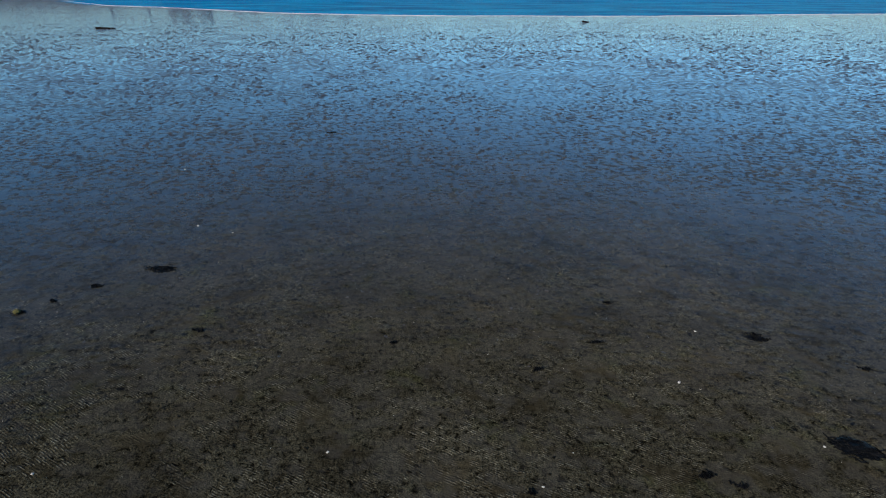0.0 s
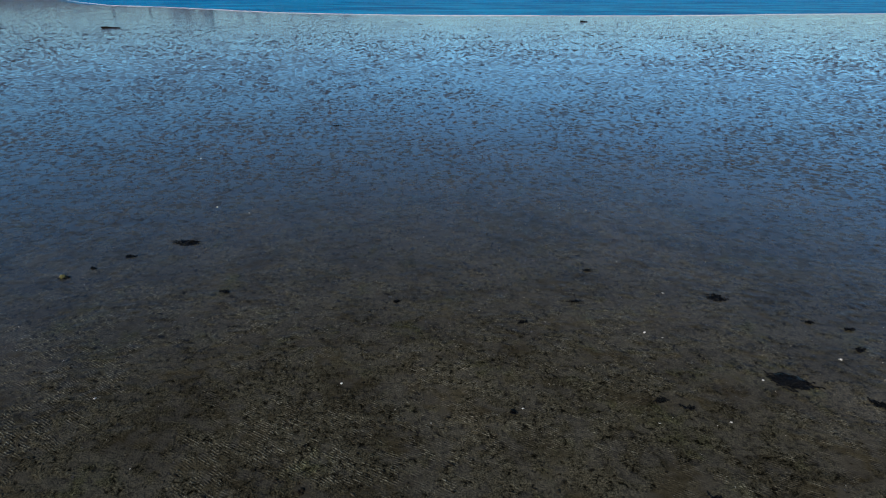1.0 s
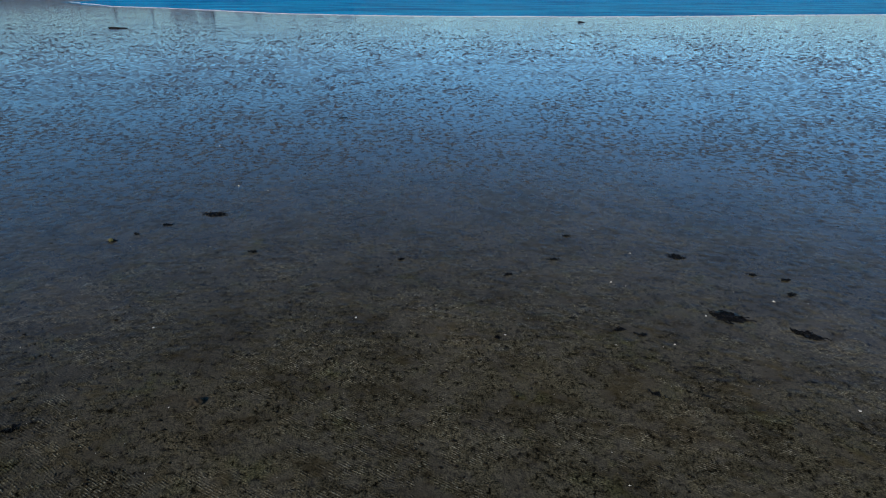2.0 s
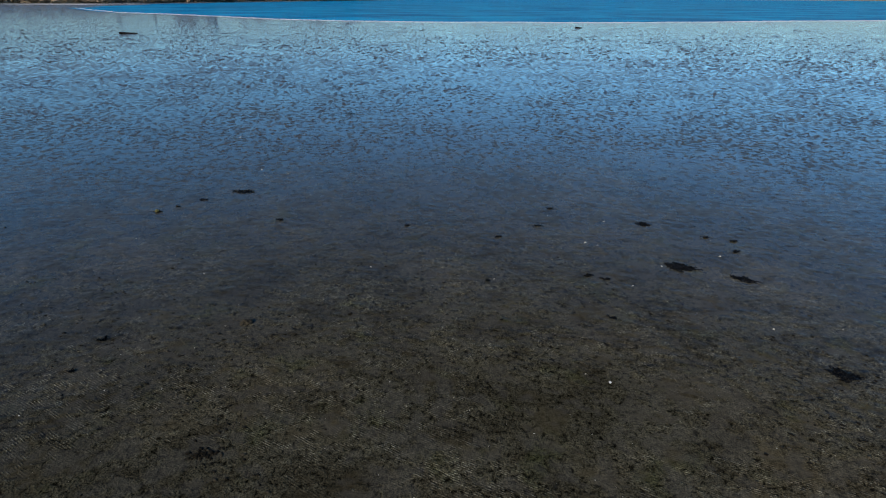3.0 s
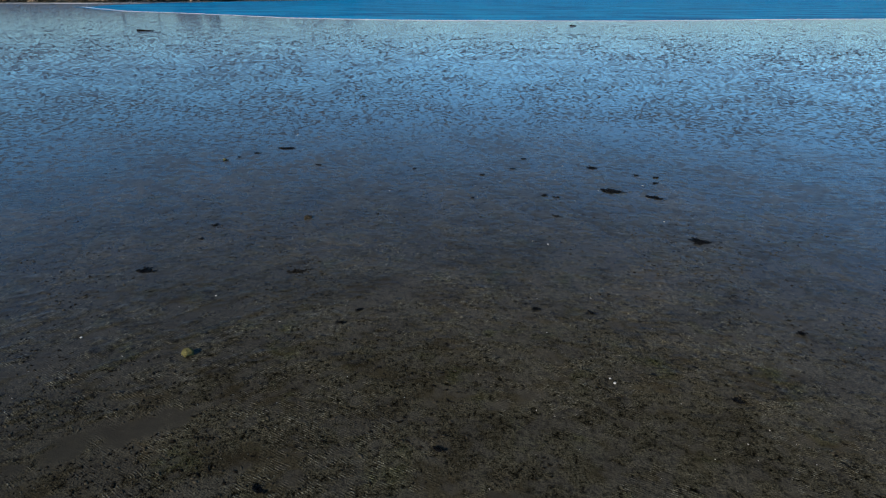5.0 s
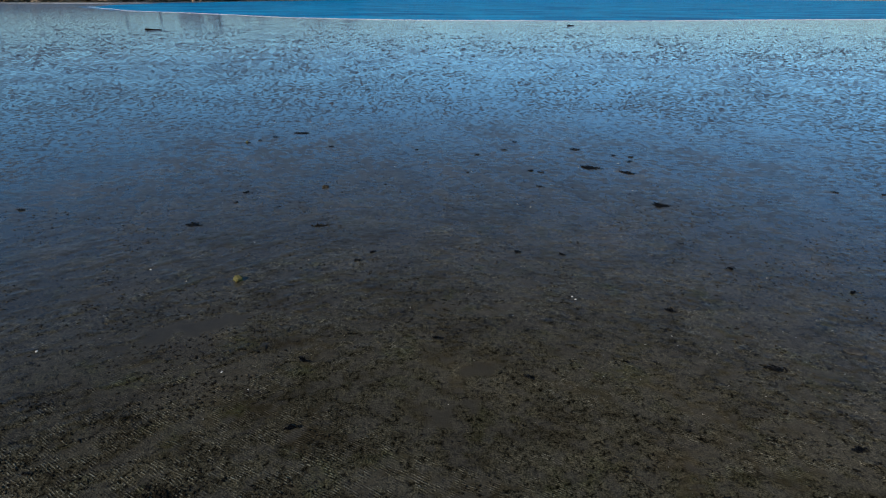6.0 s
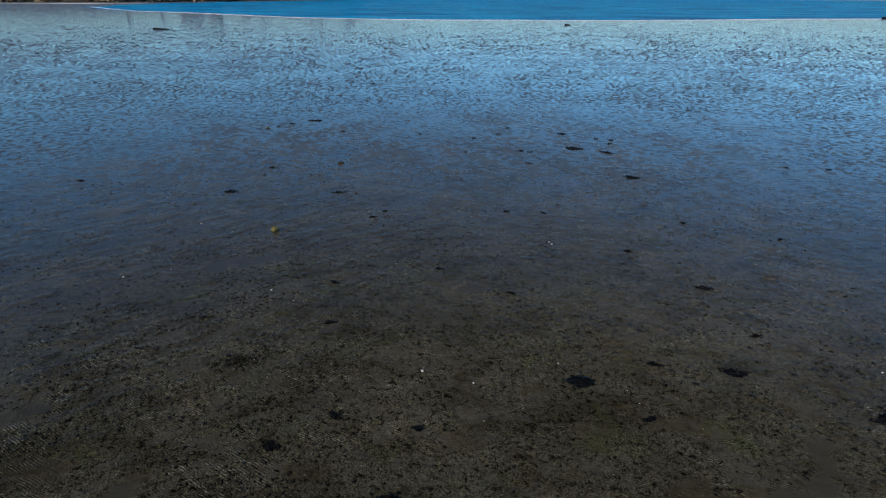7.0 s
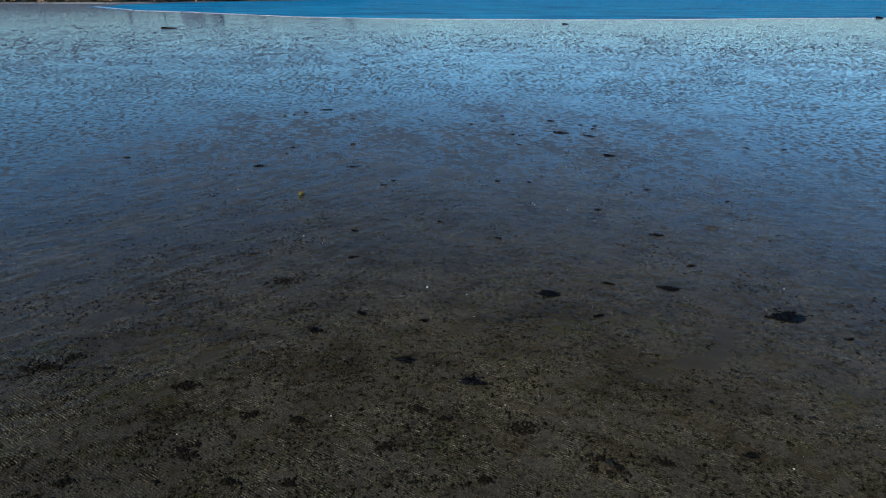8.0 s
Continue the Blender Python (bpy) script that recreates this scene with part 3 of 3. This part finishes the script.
def lump_meshes(count):
    made = []
    for k in range(count):
        rng = random.Random(900 + k)
        bm = bmesh.new()
        lump(bm, (0, 0, 0), (rng.uniform(1.0, 1.8), 1.0, 0.55), rng, 0.55)
        me = bpy.data.meshes.new("weed_lump")
        bm.to_mesh(me)
        bm.free()
        me.materials.append(SCRAP)
        me.shade_smooth()
        made.append(me)
    return made


LUMPS = lump_meshes(8)


def weed_tangle(x, y, size, seed):
    """A loose heap of broken black weed crumbs."""
    rng = random.Random(seed)
    e = thing("weed_tangle", (x, y, mud_z(x, y)), rng.uniform(-25, 25), "loose patch of broken black weed crumbs on mud", "seaweed", "broken weed patches")
    for k in range(int(34 + size * 190)):
        r = 0.005 + 0.014 * rng.random() ** 1.8
        d = size * 0.55 * rng.random() ** 0.6 * rng.uniform(0.4, 1.3)
        a = rng.uniform(0, 6.28)
        o = new("weed_lump", rng.choice(LUMPS))
        o.parent = e
        o.matrix_basis = pose(math.cos(a) * d, math.sin(a) * d * 0.5, r * 0.3, 0, 0, rng.uniform(0, 360)) @ Matrix.Scale(r, 4)


TANGLES = [(-2.84, -8.05, 0.66), (-3.35, -11.21, 0.40), (-2.29, -11.77, 0.24), (-2.87, -12.42, 0.45), (-1.64, -11.86, 0.22), (-0.06, -11.63, 0.27),
           (0.28, -11.81, 0.19), (1.26, -11.98, 0.40), (2.19, -12.57, 0.64), (2.91, -12.52, 0.27), (-5.63, -10.79, 0.59), (-5.37, -10.54, 0.34),
           (0.74, -12.80, 0.23), (-0.45, -12.31, 0.35), (-2.16, -12.87, 0.19), (-1.48, -12.88, 0.22), (-1.83, -9.75, 0.28), (-4.04, -12.90, 0.26),
           (-2.69, -0.22, 0.35)]
for k, (x, y, s) in enumerate(TANGLES):
    weed_tangle(x, y, s, 300 + k)


def shell_mesh():
    """A ribbed half shell, one unit wide, hollow below."""
    bm = bmesh.new()
    rings = []
    n, m = 14, 5
    for i in range(m + 1):
        t = i / m
        ring = []
        for k in range(n):
            a = 2 * math.pi * k / n
            rib = 1 + 0.05 * (k % 2) * t
            r = math.sin(t * math.pi / 2) * 0.5 * rib
            ring.append((r * math.cos(a), r * math.sin(a) * 0.82 + 0.12 * (1 - t), 0.27 * math.cos(t * math.pi / 2) + 0.01))
        rings.append(ring)
    top = bm.verts.new(rings[0][0])
    vs = [[bm.verts.new(c) for c in ring] for ring in rings[1:]]
    for k in range(n):
        bm.faces.new((top, vs[0][k], vs[0][(k + 1) % n]))
        for a, b in zip(vs, vs[1:]):
            bm.faces.new((a[k], b[k], b[(k + 1) % n], a[(k + 1) % n]))
    under = bm.verts.new((0, 0.05, 0.16))
    for k in range(n):
        bm.faces.new((vs[-1][k], under, vs[-1][(k + 1) % n]))
    bmesh.ops.recalc_face_normals(bm, faces=bm.faces)
    return bm


SHELLS = [(-1.33, 4.79, 0.05), (1.13, 4.31, 0.045), (3.32, 6.10, 0.06), (4.07, 7.37, 0.05), (-4.56, 4.44, 0.05), (-5.58, 11.53, 0.08), (4.61, 4.92, 0.05),
          (-4.66, 11.16, 0.05), (-7.71, 15.83, 0.07), (6.03, 5.41, 0.06), (3.76, 4.08, 0.04), (-3.95, -1.23, 0.05), (2.53, 1.18, 0.06), (5.64, 2.60, 0.05),
          (2.91, -1.20, 0.03), (6.68, 0.36, 0.04), (-5.60, -2.59, 0.06), (2.67, -3.63, 0.06), (-0.05, -8.24, 0.07), (0.69, -8.51, 0.04), (2.63, -3.53, 0.05),
          (-2.97, -5.84, 0.05), (1.99, -8.03, 0.03), (6.77, -8.19, 0.05), (-5.99, -5.38, 0.06), (4.41, -12.60, 0.035), (1.11, -11.53, 0.03), (-1.21, -11.77, 0.03)]
shell = part("clam_shell", shell_mesh(), SHELL)
tagged(shell, "bleached white clam shell lying on the mud", "shell", "shells on the mud")
for k, (x, y, s) in enumerate(SHELLS):
    m = pose(x, y, mud_z(x, y), wrng.uniform(-12, 12), wrng.uniform(-12, 12), wrng.uniform(0, 360))
    o = shell if k == 0 else copy_thing(shell, m)
    o.matrix_basis = m @ Matrix.Scale(s * 0.75, 4)


def stone(x, y, size, label):
    rng = random.Random(4)
    bm = bmesh.new()
    lump(bm, (0, 0, 0.055 * size), (0.085 * size, 0.072 * size, 0.07 * size), rng, 0.12, 4)
    o = part("stone", bm, STONE)
    o.matrix_basis = pose(x, y, mud_z(x, y) - 0.01, 0, 0, 20)
    tagged(o, label, "stone", "algae-covered stones")


stone(-3.69, -3.04, 1.0, "rounded stone coated in yellow-green algae, half sunk in mud")
stone(-7.08, 7.78, 0.62, "small algae-covered stone lying in dark seaweed")


def flat_stone(x, y):
    bm = bmesh.new()
    lump(bm, (0, 0, 0.012), (0.145, 0.085, 0.02), random.Random(8), 0.16, 4)
    o = part("flat_stone", bm, PALE_STONE)
    o.matrix_basis = pose(x, y, mud_z(x, y), 4, 0, -8)
    tagged(o, "flat pale grey stone lying half buried in wet mud", "stone")


flat_stone(6.70, -5.19)


def muddy_stone(x, y, label):
    bm = bmesh.new()
    rng = random.Random(12)
    lump(bm, (0, 0, 0.02), (0.085, 0.06, 0.045), rng, 0.3, 4)
    lump(bm, (0.05, 0.03, 0.015), (0.045, 0.05, 0.035), rng, 0.3, 3)
    lump(bm, (-0.06, -0.02, 0.01), (0.04, 0.035, 0.03), rng, 0.3, 3)
    o = part("stone", bm, CAST)
    o.matrix_basis = pose(x, y, mud_z(x, y), 0, 0, 15)
    tagged(o, label, "stone", "mud-caked stones")


muddy_stone(-3.15, 2.66, "knobbly stone caked in grey mud, half buried")
muddy_stone(2.19, -12.6, "knobbly mud-caked stone ringed by black weed crumbs")


def driftwood(x, y, length, radius, turn, label, seed):
    rng = random.Random(seed)
    e = thing("driftwood_log", (x, y, mud_z(x, y)), turn, label, "log", "stranded logs")

    def rod(name, a, b, ra, rb, n=10):
        bm = bmesh.new()
        a, b = Vector(a), Vector(b)
        q = (b - a).to_track_quat("Z", "Y").to_matrix()
        rings = []
        for i in range(n):
            t = i / (n - 1)
            r = ra + (rb - ra) * t
            c = a.lerp(b, t) + Vector((0, 0.12 * radius * math.sin(5 * t), 0.15 * radius * math.sin(4 * t + 1)))
            rings.append([bm.verts.new(c + q @ Vector((math.cos(j * math.pi / 6) * r * rng.uniform(0.88, 1.1), math.sin(j * math.pi / 6) * r * rng.uniform(0.88, 1.1), 0))) for j in range(12)])
        for p0, p1 in zip(rings, rings[1:]):
            for j in range(12):
                bm.faces.new((p0[j], p0[(j + 1) % 12], p1[(j + 1) % 12], p1[j]))
        bm.faces.new(rings[0][::-1])
        bm.faces.new(rings[-1])
        bmesh.ops.recalc_face_normals(bm, faces=bm.faces)
        part(name, bm, WOOD, e)

    h = length / 2
    rod("trunk", (-h, 0, radius * 0.6), (h, 0, radius * 0.45), radius, radius * 0.55)
    rod("branch_stub", (-h * 0.6, 0, radius), (-h * 0.5, radius * 1.4, radius * 1.8), radius * 0.3, radius * 0.18, 4)
    rod("root_stub", (-h * 0.95, 0, radius * 0.6), (-h * 1.04, -radius * 0.8, radius * 1.3), radius * 0.5, radius * 0.2, 4)


driftwood(-43.74, 76.2, 2.3, 0.15, 12, "long dark waterlogged log stranded on the flat", 1)
driftwood(24.25, 101.07, 1.2, 0.15, -4, "short dark log stranded near the channel", 2)
driftwood(125.0, 153.8, 2.0, 0.35, 3, "dark log at the channel edge", 3)


# ---- countless small stuff on the mud ----
def scatter(name, mat, count, seed, size, flat, label, category, spread, power=4.0):
    """Small uneven lumps, joined into one mesh."""
    rng = np.random.default_rng(seed)
    base = np.array([(1, 0, 0), (0, 1, 0), (-1, 0, 0), (0, -1, 0), (0, 0, 1), (0, 0, -1)], float)
    tri = np.array([(0, 1, 4), (1, 2, 4), (2, 3, 4), (3, 0, 4), (1, 0, 5), (2, 1, 5), (3, 2, 5), (0, 3, 5)])
    x, y = spread(rng, count)
    dry = pool_share(x, y) < 0.25
    x, y = x[dry], y[dry]
    s = size[0] + (size[1] - size[0]) * rng.random(len(x)) ** power
    a = rng.normal(-0.3, 0.6, len(x))
    long = rng.uniform(1.0, 2.3, len(x))
    away = np.maximum(np.maximum(np.abs(x) - 9.0, -13.4 - y), y - 7.4)
    z = mud_relief(x, y) * step(-away, -14.0, 0.0) + large_relief(x, y)
    b = base[None] * rng.uniform(0.55, 1.3, (len(x), 6, 1))
    bx, by_ = b[..., 0] * (s * long)[:, None], b[..., 1] * s[:, None]
    v = np.stack([x[:, None] + bx * np.cos(a)[:, None] - by_ * np.sin(a)[:, None],
                  y[:, None] + bx * np.sin(a)[:, None] + by_ * np.cos(a)[:, None],
                  (z + s * flat * 0.35)[:, None] + b[..., 2] * (s * flat)[:, None]], -1)
    f = tri[None] + (np.arange(len(x)) * 6)[:, None, None]
    ob = raw_mesh(name, v.reshape(-1, 3), f.reshape(-1, 3), mat)
    return tagged(ob, label, category, kind="stuff")


def close_by(rng, n):
    """Clustered over the stretch that the flight passes."""
    n = int(n * 1.3)
    x, y = rng.uniform(-12, 12, n * 3), rng.uniform(-13.6, 17, n * 3)
    keep = rng.random(n * 3) < (step(fbm(x, y, 1.3, 41, 5), 0.47, 0.66) * 0.97 + 0.008) * (1 - 0.85 * np.exp(-((x - 4.3) / 2.2) ** 2 - ((y + 10.3) / 1.3) ** 2))
    keep &= rng.random(n * 3) > np.maximum(step(y, -3.0, 8.0), step(np.abs(x), 7.0, 12.0)) * 0.97
    keep &= rng.random(n * 3) > step(y, -9.0, -1.0) * 0.4
    return x[keep][:n], y[keep][:n]


def thinned(rng, x, y):
    """True where litter stays: it thins out unevenly away from the weedy end."""
    return rng.random(len(x)) > np.maximum(step(y + (fbm(x, y, 2.5, 93, 3) - 0.5) * 7, -8.0, 4.0), step(np.abs(x), 5.0, 8.0))


def littered(rng, n):
    """The weedier end of the stretch, thickest where the flight ends."""
    x, y = rng.uniform(-8, 8, n * 5), -13.6 + 20 * rng.random(n * 5) ** 1.4
    drift = fbm(0.75 * x + 0.66 * y, (0.66 * x - 0.75 * y) * 2, 0.8, 47, 4)
    keep = rng.random(n * 5) < step(drift + np.clip(-x, -3, 4) * 0.028 - (y + 13.6) * 0.006, 0.52, 0.70)
    keep &= thinned(rng, x, y)
    return x[keep][:n], y[keep][:n]


def crumbled(rng, n):
    """Drifts of grey-brown crumbs beside the weed litter."""
    x, y = rng.uniform(-8, 5, n * 5), rng.uniform(-13.6, 5, n * 5)
    drift = fbm(0.75 * x + 0.66 * y, (0.66 * x - 0.75 * y) * 2, 0.9, 57, 4)
    keep = rng.random(n * 5) < step(drift + np.clip(-x, -3, 5) * 0.022, 0.50, 0.70)
    keep &= thinned(rng, x, y)
    return x[keep][:n], y[keep][:n]


scatter("mud_crumbs", CRUMB, 24000, 55, (0.003, 0.014), 0.4, "drifts of grey-brown mud crumbs between the ripples", "mud crumbs", crumbled)
scatter("broken_weed", SCRAP, 29000, 54, (0.004, 0.022), 0.5, "thick litter of broken black weed on the mud", "weed scraps", littered)
scatter("weed_scraps", SCRAP, 26000, 51, (0.003, 0.028), 0.35, "scattered black scraps of weed on the mud", "weed scraps", close_by, 3.0)
scatter("mud_casts", CAST, 24000, 52, (0.004, 0.026), 0.5, "small dark worm casts and mud lumps", "mud casts", close_by)
scatter("shell_grit", SHELL, 1400, 56, (0.002, 0.009), 0.5, "tiny pale chips of broken shell strewn on the mud", "shell grit", lambda rng, n: (rng.uniform(-9, 9, n), rng.uniform(-13.6, 12, n)))


def far_lumps(count, seed):
    """Low domes of mud that stand out of the water film, broader and sparser towards the channel."""
    rng = np.random.default_rng(seed)
    d = 4840 / rng.uniform(38, 430, count * 3)
    x, y = d * rng.uniform(-0.95, 0.95, count * 3), d - 11
    clump = fbm(x / d * 20, np.log(d) * 9, 1.0, 43, 4)
    keep = (rng.random(count * 3) < step(clump, 0.26, 0.74) * step(d, 12, 27) + 0.01) & (rng.random(count * 3) > step(d, 55, 105) * 0.85) & (y < shore(x) - 2) & (d < 115)
    x, y, d = x[keep][:count], y[keep][:count], d[keep][:count]
    n, k = len(x), 7
    s = d * 0.0025 * (0.55 + 0.45 * step(d, 14, 30)) * (0.45 + 1.3 * rng.random(n) ** 2)
    a = np.arange(k) * 2 * np.pi / k
    r = rng.uniform(0.55, 1.25, (n, k)) * s[:, None]
    px, py = r * np.cos(a) * 1.25, r * np.sin(a) * 0.8
    lean = rng.normal(-0.2, 0.5, n)[:, None]
    z = np.broadcast_to(large_relief(x, y)[:, None] - 0.006, (n, k))
    ring = np.stack([x[:, None] + px * np.cos(lean) - py * np.sin(lean), y[:, None] + px * np.sin(lean) + py * np.cos(lean), z], -1)
    tall = np.minimum(s * rng.uniform(0.10, 0.34, n), 0.075)
    top = np.stack([x + rng.normal(0, 0.2, n) * s, y + rng.normal(0, 0.2, n) * s, z[:, 0] + tall], -1)
    v = np.concatenate([ring, top[:, None]], 1)
    j = np.arange(k)
    f = np.stack([j, (j + 1) % k, np.full(k, k)], 1)[None] + (np.arange(n) * (k + 1))[:, None, None]
    ob = raw_mesh("mud_lumps", v.reshape(-1, 3), f.reshape(-1, 3), LUMP)
    tagged(ob, "low brown mud lumps standing out of the water film", "mud lumps", kind="stuff")


far_lumps(46000, 53)
